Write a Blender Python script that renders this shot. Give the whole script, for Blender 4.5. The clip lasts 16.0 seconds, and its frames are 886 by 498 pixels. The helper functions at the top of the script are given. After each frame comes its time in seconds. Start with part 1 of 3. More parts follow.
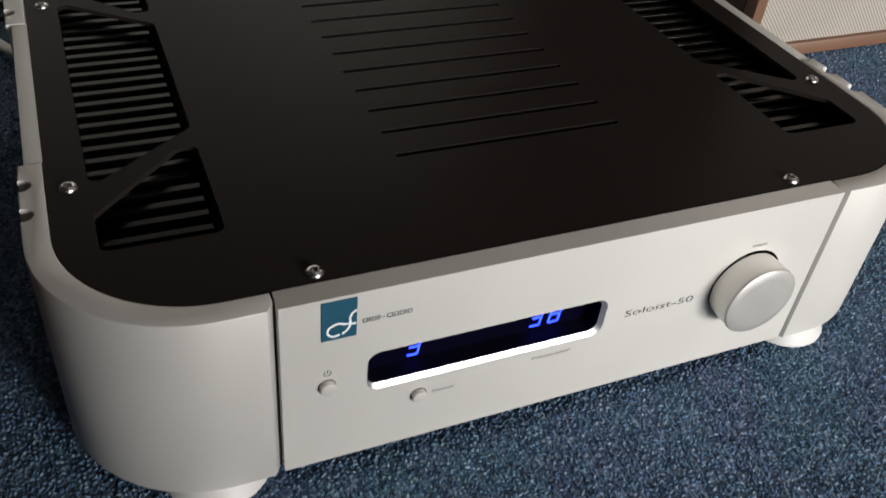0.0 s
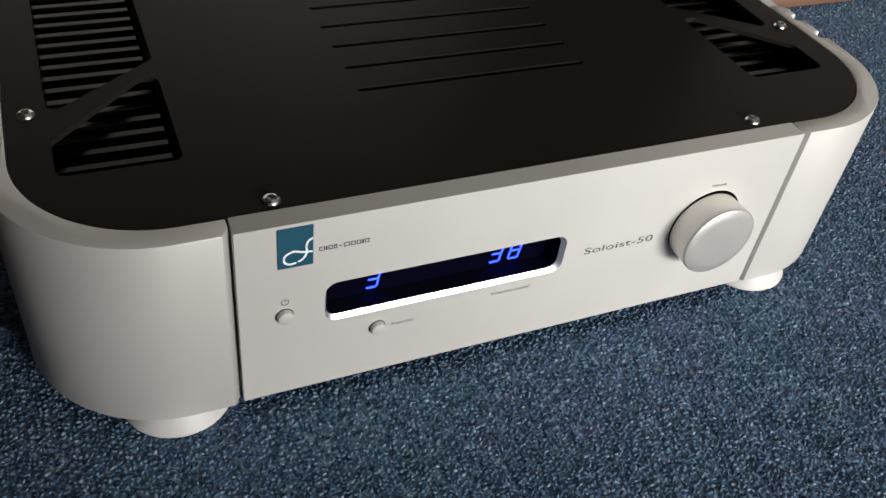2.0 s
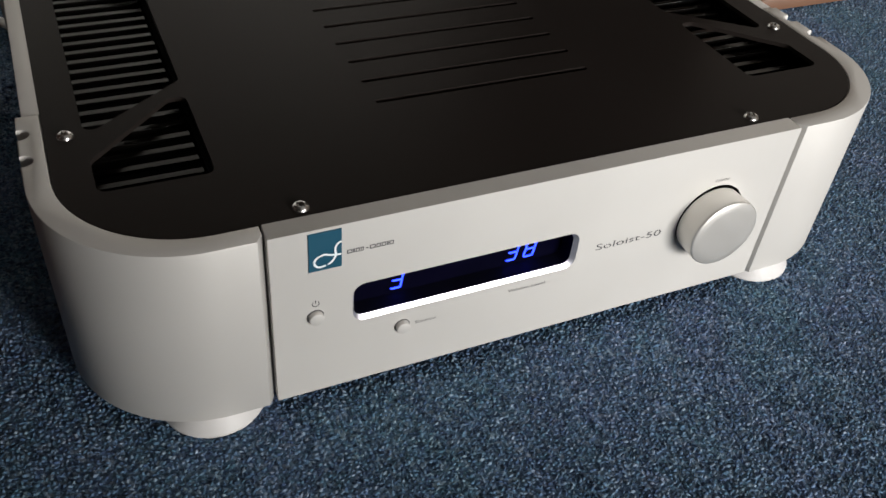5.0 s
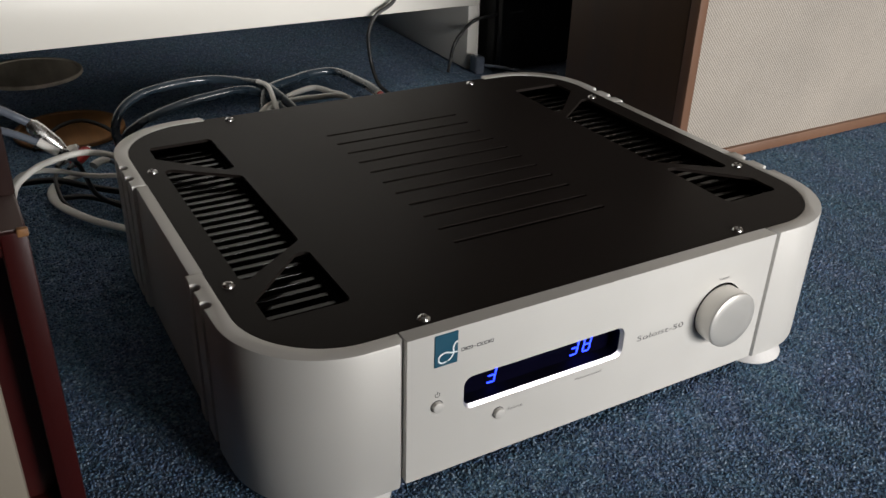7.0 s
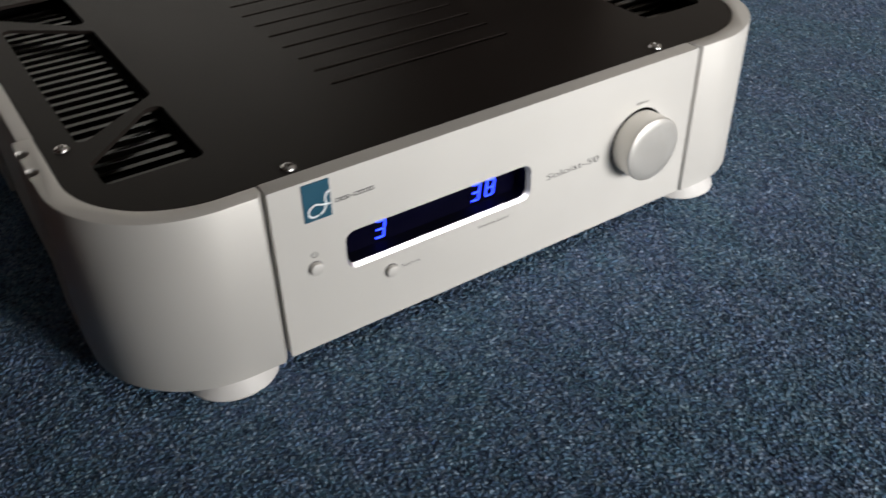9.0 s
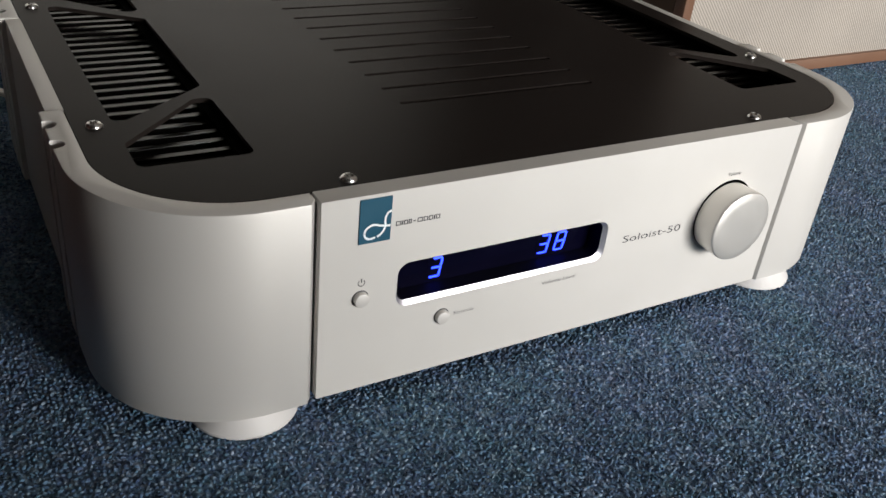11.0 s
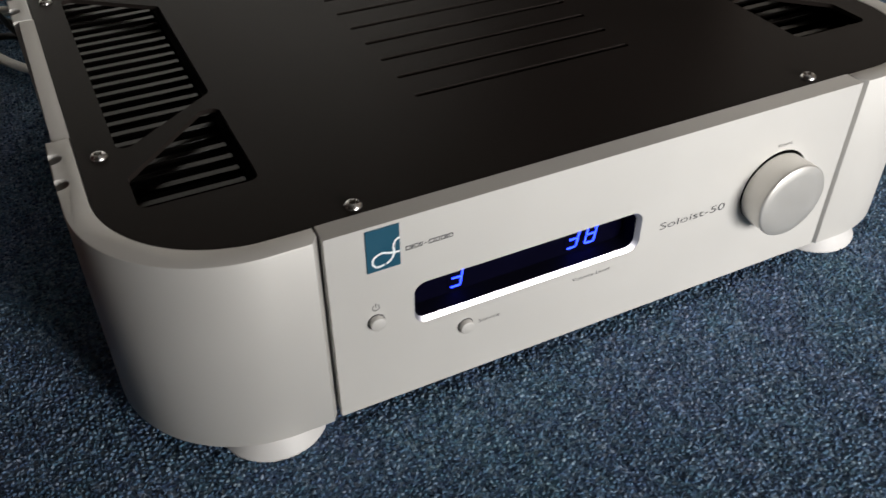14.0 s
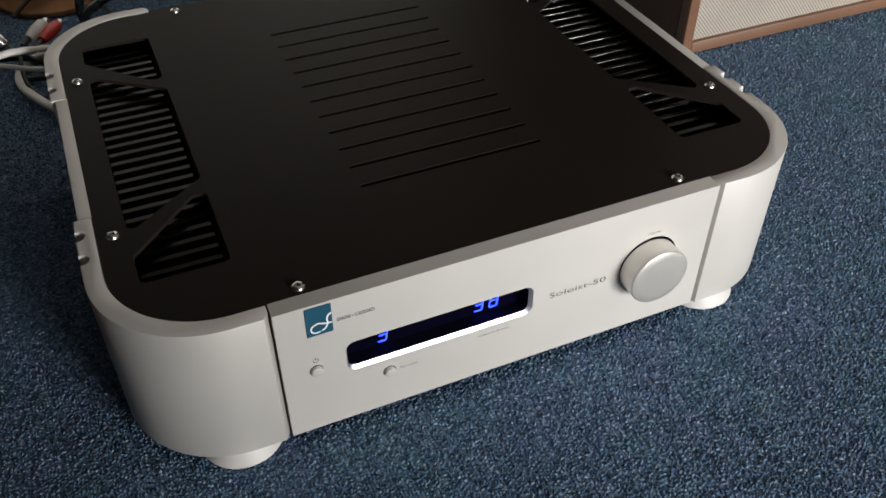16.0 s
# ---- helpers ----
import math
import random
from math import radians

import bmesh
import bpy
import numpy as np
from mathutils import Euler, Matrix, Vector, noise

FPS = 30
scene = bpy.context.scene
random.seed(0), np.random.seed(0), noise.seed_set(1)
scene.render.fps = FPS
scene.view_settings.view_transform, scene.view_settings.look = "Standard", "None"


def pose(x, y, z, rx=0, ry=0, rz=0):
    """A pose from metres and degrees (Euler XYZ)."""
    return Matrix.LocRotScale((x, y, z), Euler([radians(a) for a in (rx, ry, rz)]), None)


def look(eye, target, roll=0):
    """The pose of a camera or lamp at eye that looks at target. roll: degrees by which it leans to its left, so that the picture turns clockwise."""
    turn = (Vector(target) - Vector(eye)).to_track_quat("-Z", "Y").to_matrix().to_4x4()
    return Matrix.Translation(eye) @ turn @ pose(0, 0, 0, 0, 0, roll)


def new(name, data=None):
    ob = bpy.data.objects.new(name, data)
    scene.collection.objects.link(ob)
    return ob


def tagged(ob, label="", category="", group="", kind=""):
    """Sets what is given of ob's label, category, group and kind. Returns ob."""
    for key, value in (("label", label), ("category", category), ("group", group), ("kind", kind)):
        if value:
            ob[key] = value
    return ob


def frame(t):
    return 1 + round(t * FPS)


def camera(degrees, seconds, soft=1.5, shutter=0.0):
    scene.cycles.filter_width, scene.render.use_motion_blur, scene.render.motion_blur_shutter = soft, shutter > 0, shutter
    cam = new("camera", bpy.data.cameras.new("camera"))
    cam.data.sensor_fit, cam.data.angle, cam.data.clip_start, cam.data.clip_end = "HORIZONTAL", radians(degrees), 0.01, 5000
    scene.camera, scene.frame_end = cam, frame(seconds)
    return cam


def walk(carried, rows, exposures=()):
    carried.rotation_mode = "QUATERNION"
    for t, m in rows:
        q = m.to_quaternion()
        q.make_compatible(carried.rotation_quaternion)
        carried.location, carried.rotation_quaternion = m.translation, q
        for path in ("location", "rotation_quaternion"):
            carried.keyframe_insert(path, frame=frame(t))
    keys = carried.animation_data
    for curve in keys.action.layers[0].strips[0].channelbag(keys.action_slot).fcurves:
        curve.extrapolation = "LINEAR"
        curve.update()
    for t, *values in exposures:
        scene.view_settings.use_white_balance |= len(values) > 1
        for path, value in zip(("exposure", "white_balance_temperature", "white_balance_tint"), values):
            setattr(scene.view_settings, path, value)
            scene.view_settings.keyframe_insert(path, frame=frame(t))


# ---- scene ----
cam = camera(53.7, 16.0, shutter=0.4)
PATH = [
    (0, (-0.198, -0.243, 0.348), (0.493, 1.141, -0.92), 6.5),
    (0.5, (-0.204, -0.253, 0.344), (0.472, 1.099, -0.965), 7.6),
    (1, (-0.207, -0.253, 0.337), (0.466, 1.087, -0.986), 8.2),
    (1.5, (-0.207, -0.254, 0.336), (0.467, 1.077, -0.995), 8.2),
    (2, (-0.19, -0.259, 0.339), (0.515, 1.067, -0.983), 8.1),
    (2.5, (-0.192, -0.258, 0.339), (0.528, 1.064, -0.978), 8.2),
    (3, (-0.191, -0.258, 0.334), (0.527, 1.06, -0.989), 8.3),
    (5.3, (-0.212, -0.283, 0.354), (0.483, 1.085, -0.929), 4.5),
    (5.5, (-0.22, -0.294, 0.362), (0.463, 1.103, -0.896), 3.1),
    (5.8, (-0.259, -0.307, 0.356), (0.426, 1.136, -0.848), 1.5),
    (6, (-0.294, -0.329, 0.362), (0.385, 1.143, -0.81), 0.4),
    (6.2, (-0.317, -0.343, 0.358), (0.388, 1.148, -0.773), 1.2),
    (6.5, (-0.326, -0.34, 0.366), (0.458, 1.137, -0.733), 4.9),
    (6.7, (-0.329, -0.351, 0.382), (0.497, 1.169, -0.621), 4.2),
    (7, (-0.328, -0.349, 0.382), (0.561, 1.17, -0.569), 1.8),
    (7.2, (-0.33, -0.344, 0.371), (0.574, 1.151, -0.601), 2.4),
    (7.5, (-0.34, -0.345, 0.37), (0.585, 1.139, -0.6), 2.2),
    (8, (-0.318, -0.346, 0.372), (0.59, 1.161, -0.578), -1.7),
    (8.2, (-0.295, -0.356, 0.377), (0.605, 1.138, -0.602), -3.5),
    (8.5, (-0.268, -0.364, 0.367), (0.637, 1.069, -0.694), -4.9),
    (8.7, (-0.249, -0.359, 0.347), (0.644, 1.038, -0.771), -4.1),
    (9, (-0.263, -0.335, 0.328), (0.614, 1.026, -0.846), -1.5),
    (9.2, (-0.278, -0.323, 0.328), (0.59, 1.044, -0.846), 0.4),
    (9.5, (-0.28, -0.313, 0.335), (0.566, 1.093, -0.809), 0.5),
    (9.7, (-0.269, -0.292, 0.329), (0.594, 1.14, -0.769), 1.0),
    (11.8, (-0.27, -0.284, 0.266), (0.671, 1.169, -0.735), 7.6),
    (12, (-0.269, -0.281, 0.266), (0.664, 1.163, -0.756), 7.4),
    (12.5, (-0.255, -0.283, 0.269), (0.65, 1.161, -0.778), 5.3),
    (13, (-0.247, -0.288, 0.271), (0.604, 1.166, -0.806), 3.1),
    (13.5, (-0.238, -0.278, 0.273), (0.559, 1.167, -0.857), 1.9),
    (14, (-0.22, -0.26, 0.32), (0.468, 1.142, -0.929), -0.3),
    (14.2, (-0.197, -0.263, 0.337), (0.432, 1.106, -0.977), -1.5),
    (14.5, (-0.174, -0.281, 0.358), (0.4, 1.08, -0.99), -2.7),
    (15, (-0.181, -0.301, 0.408), (0.37, 1.052, -0.958), -1.9),
    (15.5, (-0.184, -0.324, 0.428), (0.393, 1.036, -0.92), -0.9),
    (16, (-0.189, -0.331, 0.442), (0.406, 1.046, -0.88), -0.1),
]
EXPOSURES = [(0.0, 0.02), (1.0, 0.09), (3.0, 0.04), (5.5, 0.05), (6.0, 0.04), (6.5, 0.10), (7.0, -0.14), (8.1, -0.11), (9.0, 0.0), (12.0, 0.12), (13.5, 0.07), (14.5, 0.0), (16.0, 0.0)]
walk(cam, [(t, look(eye, target, roll)) for t, eye, target, roll in PATH], EXPOSURES)

# ---- light ----
world = bpy.data.worlds.new("world")
scene.world = world
world.use_nodes = True
wn = world.node_tree
sky = wn.nodes.new("ShaderNodeTexSky")
sky.sky_type, sky.sun_disc = "NISHITA", False
sky.sun_elevation, sky.sun_rotation = radians(40), radians(150)
wn.links.new(sky.outputs[0], wn.nodes["Background"].inputs[0])
wn.nodes["Background"].inputs[1].default_value = 0.1


def area_lamp(name, m, w, h, watts, colour):
    lamp = bpy.data.lights.new(name, "AREA")
    lamp.shape, lamp.size, lamp.size_y, lamp.energy, lamp.color = "RECTANGLE", w, h, watts, colour
    ob = new(name, lamp)
    ob.matrix_world = m
    return ob


# daylight through the window behind and to the right of the camera
area_lamp("window_daylight", look((0.76, -2.55, 0.64), (0.76, 0.0, 0.64)), 1.4, 0.70, 127, (1.0, 0.98, 0.95))


# ---- materials ----
def principled(name):
    m = bpy.data.materials.new(name)
    m.use_nodes = True
    return m, m.node_tree.nodes, m.node_tree.links, m.node_tree.nodes["Principled BSDF"]


def noise_node(nodes, links, coord, scale, detail=4.0, stretch=(1, 1, 1), rough=0.55):
    mp = nodes.new("ShaderNodeMapping")
    mp.inputs["Scale"].default_value = stretch
    links.new(coord, mp.inputs["Vector"])
    n = nodes.new("ShaderNodeTexNoise")
    n.inputs["Scale"].default_value, n.inputs["Detail"].default_value, n.inputs["Roughness"].default_value = scale, detail, rough
    links.new(mp.outputs[0], n.inputs["Vector"])
    return n.outputs["Fac"]


def ramp_node(nodes, links, fac, stops):
    r = nodes.new("ShaderNodeValToRGB")
    while len(r.color_ramp.elements) < len(stops):
        r.color_ramp.elements.new(0.5)
    for e, (p, c) in zip(r.color_ramp.elements, stops):
        e.position, e.color = p, (*c, 1)
    links.new(fac, r.inputs[0])
    return r.outputs[0]


def range_node(nodes, links, fac, lo, hi):
    r = nodes.new("ShaderNodeMapRange")
    r.inputs["From Min"].default_value, r.inputs["From Max"].default_value = 0.3, 0.7
    r.inputs["To Min"].default_value, r.inputs["To Max"].default_value = lo, hi
    links.new(fac, r.inputs["Value"])
    return r.outputs[0]


def bump_node(nodes, links, fac, strength, distance):
    b = nodes.new("ShaderNodeBump")
    b.inputs["Strength"].default_value, b.inputs["Distance"].default_value = strength, distance
    links.new(fac, b.inputs["Height"])
    return b.outputs[0]


def surface(name, dark, light, coarse=8, fine=900, rough=(0.4, 0.5), metal=0.0, bump=0.15, depth=0.0002, stretch=(1, 1, 1), coat=0.0, spec=0.5):
    """A material whose colour and gloss wander at a coarse scale and whose relief is fine."""
    m, nodes, links, p = principled(name)
    coord = nodes.new("ShaderNodeTexCoord").outputs["Object"]
    big = noise_node(nodes, links, coord, coarse, 5, stretch)
    small = noise_node(nodes, links, coord, fine, 2, stretch)
    links.new(ramp_node(nodes, links, big, [(0.3, dark), (0.7, light)]), p.inputs["Base Color"])
    links.new(range_node(nodes, links, big, *rough), p.inputs["Roughness"])
    links.new(bump_node(nodes, links, small, bump, depth), p.inputs["Normal"])
    p.inputs["Metallic"].default_value, p.inputs["Coat Weight"].default_value = metal, coat
    p.inputs["Specular IOR Level"].default_value = spec
    return m


SILVER = surface("satin_aluminium", (0.552, 0.536, 0.511), (0.586, 0.570, 0.543), 9, 2600, (0.50, 0.58), 0.36, 0.25, 0.0001)
KNOB = surface("brushed_knob_metal", (0.66, 0.64, 0.605), (0.70, 0.68, 0.645), 30, 2600, (0.36, 0.44), 0.7, 0.2, 0.0001)
# the violet tint stands in for display glow reflected in the polished bevel
POLISHED = surface("polished_aluminium_violet_glow", (0.56, 0.555, 0.61), (0.62, 0.615, 0.67), 20, 1500, (0.32, 0.40), 0.9, 0.05, 0.00005)
STEEL = surface("stainless_steel", (0.62, 0.61, 0.6), (0.7, 0.69, 0.68), 200, 2500, (0.2, 0.32), 1.0, 0.1, 0.00005)
# bright bare metal, put on the right fins' front edges for their glints
GLINT_EDGE = surface("bare_edge_glint", (0.24, 0.235, 0.23), (0.42, 0.41, 0.40), 300, 2500, (0.13, 0.20), 1.0, 0.3, 0.0001)
BLACK = surface("black_anodised_metal", (0.0152, 0.0123, 0.0111), (0.0182, 0.0147, 0.0134), 7, 2200, (0.30, 0.37), 0.0, 0.25, 0.0001, (1, 1, 1), 0.0, 0.030)
FIN = surface("black_fin_metal", (0.0024, 0.0020, 0.0018), (0.0034, 0.0028, 0.0025), 40, 1800, (0.16, 0.22), 0.0, 0.2, 0.0001, (1, 1, 1), 0.0, 0.175)
# near-black: shade inside the case and round the knob put into the colour
INSIDE_SHADE = surface("interior_shade", (0.0010, 0.0010, 0.0010), (0.0016, 0.0016, 0.0016), 20, 900, (0.7, 0.8), 0.0, 0.1, 0.0002, (1, 1, 1), 0.0, 0.03)
INK = surface("dark_grey_ink", (0.032, 0.032, 0.036), (0.045, 0.045, 0.05), 90, 2000, (0.5, 0.6))
PALE_INK = surface("grey_ink", (0.055, 0.055, 0.06), (0.075, 0.075, 0.08), 90, 2000, (0.5, 0.6))
TEAL = surface("teal_enamel", (0.008, 0.062, 0.105), (0.012, 0.072, 0.118), 60, 1500, (0.35, 0.45))
WHITE_INK = surface("white_enamel", (0.74, 0.78, 0.8), (0.8, 0.83, 0.85), 60, 1500, (0.35, 0.45))
SCREEN = surface("dark_display_filter", (0.0012, 0.0011, 0.006), (0.0016, 0.0014, 0.008), 60, 1500, (0.16, 0.24), 0.0, 0.02, 0.00002, (1, 1, 1), 0.0, 0.15)
WELL = surface("dark_display_well", (0.0012, 0.0011, 0.006), (0.0016, 0.0014, 0.008), 60, 1500, (0.6, 0.7), 0.0, 0.02, 0.00002, (1, 1, 1), 0.0, 0.1)
FOOT = surface("pale_painted_foot", (0.56, 0.545, 0.535), (0.61, 0.595, 0.585), 30, 1600, (0.42, 0.52))
LAMINATE = surface("cream_laminate", (0.82, 0.79, 0.73), (0.85, 0.82, 0.76), 4, 500, (0.34, 0.44))
MAROON = surface("maroon_lacquered_wood", (0.030, 0.0042, 0.0042), (0.055, 0.0078, 0.0072), 9, 260, (0.26, 0.36), 0.0, 0.12, 0.0003, (1, 1, 0.12))
DARK_RED = surface("dark_stained_wood", (0.018, 0.008, 0.007), (0.035, 0.014, 0.011), 9, 260, (0.36, 0.5), 0.0, 0.12, 0.0003, (1, 1, 0.12))
# lighter, greyer brown: reflected light on the cabinet tops put into the colour
TOP_SHEEN = surface("brown_wood_top_sheen", (0.050, 0.031, 0.028), (0.082, 0.052, 0.047), 12, 400, (0.4, 0.52), 0.0, 0.15, 0.0003, (1, 0.15, 1))
CREAM = surface("cream_speaker_cloth", (0.30, 0.265, 0.215), (0.35, 0.31, 0.255), 6, 1100, (0.75, 0.85), 0.0, 0.5, 0.0004)
WALNUT = surface("dark_walnut_veneer", (0.032, 0.015, 0.006), (0.068, 0.033, 0.013), 14, 300, (0.42, 0.55), 0.0, 0.2, 0.0003, (1, 1, 0.06))
TRIM = surface("reddish_wood_trim", (0.12, 0.06, 0.036), (0.19, 0.10, 0.06), 16, 300, (0.42, 0.55), 0.0, 0.2, 0.0003, (0.2, 1, 0.2))
BLACK_LACQUER_AND_SHADE = surface("black_vinyl_and_console_shade", (0.006, 0.006, 0.006), (0.010, 0.0095, 0.009), 9, 400, (0.5, 0.6))
WHITE_CABLE = surface("off_white_cable_jacket", (0.72, 0.70, 0.66), (0.78, 0.76, 0.72), 30, 700, (0.4, 0.5))
DARK_CABLE = surface("dark_blue_cable_jacket", (0.016, 0.028, 0.042), (0.035, 0.052, 0.07), 40, 700, (0.22, 0.34), 0.0, 0.3, 0.0003, (1, 1, 1), 0.5)
GREY_CABLE = surface("grey_clear_cable_jacket", (0.075, 0.09, 0.12), (0.14, 0.16, 0.20), 40, 700, (0.16, 0.26), 0.1, 0.2, 0.0002, (1, 1, 1), 0.5)
BLACK_CABLE = surface("black_cable_jacket", (0.010, 0.010, 0.011), (0.016, 0.016, 0.017), 40, 700, (0.4, 0.5))
RED_PLASTIC = surface("red_plastic", (0.58, 0.022, 0.016), (0.68, 0.032, 0.026), 60, 900, (0.32, 0.42))
GREEN_PLASTIC = surface("green_plastic", (0.012, 0.085, 0.026), (0.022, 0.125, 0.04), 60, 900, (0.34, 0.44))
CORK = surface("orange_brown_wood", (0.17, 0.080, 0.032), (0.46, 0.225, 0.085), 34, 500, (0.5, 0.62), 0.0, 0.3, 0.0003, (1, 0.15, 1))
PALE_WOOD = surface("grey_brown_wood", (0.14, 0.122, 0.094), (0.44, 0.38, 0.30), 30, 500, (0.5, 0.62), 0.0, 0.3, 0.0003, (1, 0.2, 1))
WALL = surface("painted_wall", (0.118, 0.084, 0.062), (0.150, 0.108, 0.078), 2, 180, (0.7, 0.8), 0.0, 0.2, 0.0006)
CEILING = surface("white_ceiling_paint", (0.26, 0.25, 0.235), (0.30, 0.29, 0.275), 2, 180, (0.75, 0.85), 0.0, 0.2, 0.0006)


def glowing(name, colour, strength):
    m, nodes, links, p = principled(name)
    p.inputs["Base Color"].default_value = (0.02, 0.04, 0.2, 1)
    p.inputs["Emission Color"].default_value, p.inputs["Emission Strength"].default_value = (*colour, 1), strength
    return m


SEGMENT = glowing("blue_lit_segment", (0.014, 0.034, 1.0), 8.0)


def carpet_material(name, islands):
    """Speckled blue loop pile: the colour goes tuft by tuft."""
    m, nodes, links, p = principled(name)
    coord = nodes.new("ShaderNodeTexCoord").outputs["Object"]
    if islands:
        pick = nodes.new("ShaderNodeNewGeometry").outputs["Random Per Island"]
    else:
        v = nodes.new("ShaderNodeTexVoronoi")
        v.inputs["Scale"].default_value = 480
        links.new(coord, v.inputs["Vector"])
        sep = nodes.new("ShaderNodeSeparateColor")
        links.new(v.outputs["Color"], sep.inputs[0])
        pick = sep.outputs[0]
        links.new(bump_node(nodes, links, v.outputs["Distance"], 0.6, -0.0012), p.inputs["Normal"])
    tuft = ramp_node(nodes, links, pick, [(0.0, (0.033, 0.061, 0.100)), (0.2, (0.045, 0.086, 0.168)), (0.4, (0.066, 0.136, 0.203)), (0.6, (0.084, 0.152, 0.253)), (0.8, (0.116, 0.185, 0.267)), (1.0, (0.205, 0.277, 0.358))])
    patch = ramp_node(nodes, links, noise_node(nodes, links, coord, 60, 8, (1, 1, 1), 0.75), [(0.3, (0.76, 0.86, 0.82)), (0.5, (1.0, 1.0, 1.0)), (0.7, (1.18, 1.06, 1.12))])
    mix = nodes.new("ShaderNodeMix")
    mix.data_type, mix.blend_type = "RGBA", "MULTIPLY"
    mix.inputs[0].default_value = 1.0
    links.new(tuft, mix.inputs[6])
    links.new(patch, mix.inputs[7])
    clump = ramp_node(nodes, links, noise_node(nodes, links, coord, 420, 4, (1, 1, 1), 0.7), [(0.3, (0.50, 0.51, 0.53)), (0.5, (0.95, 0.95, 0.97)), (0.70, (1.75, 1.68, 1.6))])
    drift = ramp_node(nodes, links, noise_node(nodes, links, coord, 16, 3, (1, 0.6, 1), 0.6), [(0.36, (0.93, 1.04, 0.98)), (0.5, (0.99, 1.0, 1.0)), (0.64, (1.05, 0.97, 1.03))])
    hue = nodes.new("ShaderNodeMix")
    hue.data_type, hue.blend_type = "RGBA", "MULTIPLY"
    hue.inputs[0].default_value = 1.0
    links.new(clump, hue.inputs[6])
    links.new(drift, hue.inputs[7])
    woven = nodes.new("ShaderNodeMix")
    woven.data_type, woven.blend_type = "RGBA", "MULTIPLY"
    woven.inputs[0].default_value = 1.0
    links.new(mix.outputs[2], woven.inputs[6])
    links.new(hue.outputs[2], woven.inputs[7])
    links.new(woven.outputs[2], p.inputs["Base Color"])
    p.inputs["Roughness"].default_value = 0.85
    p.inputs["Specular IOR Level"].default_value = 0.2
    p.inputs["Sheen Weight"].default_value = 0.15
    return m


PILE = carpet_material("blue_carpet_pile", True)
CARPET = carpet_material("blue_carpet", False)


def grille_material():
    """Ribbed beige grille cloth with slanting ribs."""
    m, nodes, links, p = principled("ribbed_grille_cloth")
    coord = nodes.new("ShaderNodeTexCoord").outputs["Object"]
    mp = nodes.new("ShaderNodeMapping")
    mp.inputs["Rotation"].default_value = (0, radians(42), 0)
    links.new(coord, mp.inputs["Vector"])
    w = nodes.new("ShaderNodeTexWave")
    w.wave_type, w.bands_direction, w.wave_profile = "BANDS", "X", "SIN"
    w.inputs["Scale"].default_value, w.inputs["Distortion"].default_value, w.inputs["Detail"].default_value = 115, 0.5, 2.0
    links.new(mp.outputs[0], w.inputs["Vector"])
    patch = noise_node(nodes, links, coord, 7, 5)
    rib = ramp_node(nodes, links, w.outputs["Fac"], [(0.1, (0.23, 0.205, 0.178)), (0.7, (0.375, 0.34, 0.30))])
    tint = ramp_node(nodes, links, patch, [(0.3, (0.88, 0.88, 0.88)), (0.7, (1.08, 1.07, 1.06))])
    mix = nodes.new("ShaderNodeMix")
    mix.data_type, mix.blend_type = "RGBA", "MULTIPLY"
    mix.inputs[0].default_value = 1.0
    links.new(rib, mix.inputs[6])
    links.new(tint, mix.inputs[7])
    links.new(mix.outputs[2], p.inputs["Base Color"])
    links.new(bump_node(nodes, links, w.outputs["Fac"], 0.3, 0.0008), p.inputs["Normal"])
    p.inputs["Roughness"].default_value = 0.8
    return m


GRILLE = grille_material()


# ---- mesh helpers ----
def finish(name, bm, material, parent=None, label="", sharp=35):
    bmesh.ops.recalc_face_normals(bm, faces=bm.faces[:])
    data = bpy.data.meshes.new(name)
    bm.to_mesh(data)
    bm.free()
    data.polygons.foreach_set("use_smooth", [True] * len(data.polygons))
    data.set_sharp_from_angle(angle=radians(sharp))
    data.materials.append(material)
    ob = new(name, data)
    ob.parent = parent
    return tagged(ob, label)


def part(name, bm, material, parent, label=""):
    return finish(name, bm, material, parent, label)


def thing(name, place, label, category, group="", kind=""):
    ob = new(name)
    ob.location = place
    ob.empty_display_size = 0.05
    return tagged(ob, label, category, group, kind)


def turned(bm, m):
    bmesh.ops.transform(bm, matrix=m, verts=bm.verts[:])
    return bm


UPRIGHT = Matrix.Rotation(radians(90), 4, "X")  # (x, y, z) -> (x, -z, y): a plan drawn in x and z, facing the camera


def box(x0, x1, y0, y1, z0, z1, bevel=0.0, segments=2):
    bm = bmesh.new()
    bmesh.ops.create_cube(bm, size=1)
    turned(bm, Matrix.Translation(((x0 + x1) / 2, (y0 + y1) / 2, (z0 + z1) / 2)) @ Matrix.Diagonal((x1 - x0, y1 - y0, z1 - z0, 1)))
    if bevel:
        bmesh.ops.bevel(bm, geom=bm.edges[:], offset=bevel, segments=segments, affect="EDGES", profile=0.5)
    return bm


def rounded(points, radius, n=6):
    """A closed outline with its corners rounded."""
    out = []
    k = len(points)
    for i in range(k):
        p, a, b = Vector(points[i]), Vector(points[i - 1]), Vector(points[(i + 1) % k])
        u, v = (a - p).normalized(), (b - p).normalized()
        half = u.angle(v) / 2
        reach = min(radius / math.tan(half), 0.48 * (a - p).length, 0.48 * (b - p).length)
        r = reach * math.tan(half)
        c = p + (u + v).normalized() * (r / math.sin(half))
        s, e = p + u * reach - c, p + v * reach - c
        turn = s.angle_signed(e)
        for j in range(n + 1):
            q = s.copy()
            q.rotate(Matrix.Rotation(-turn * j / n, 2))
            out.append(tuple(c + q))
    return out


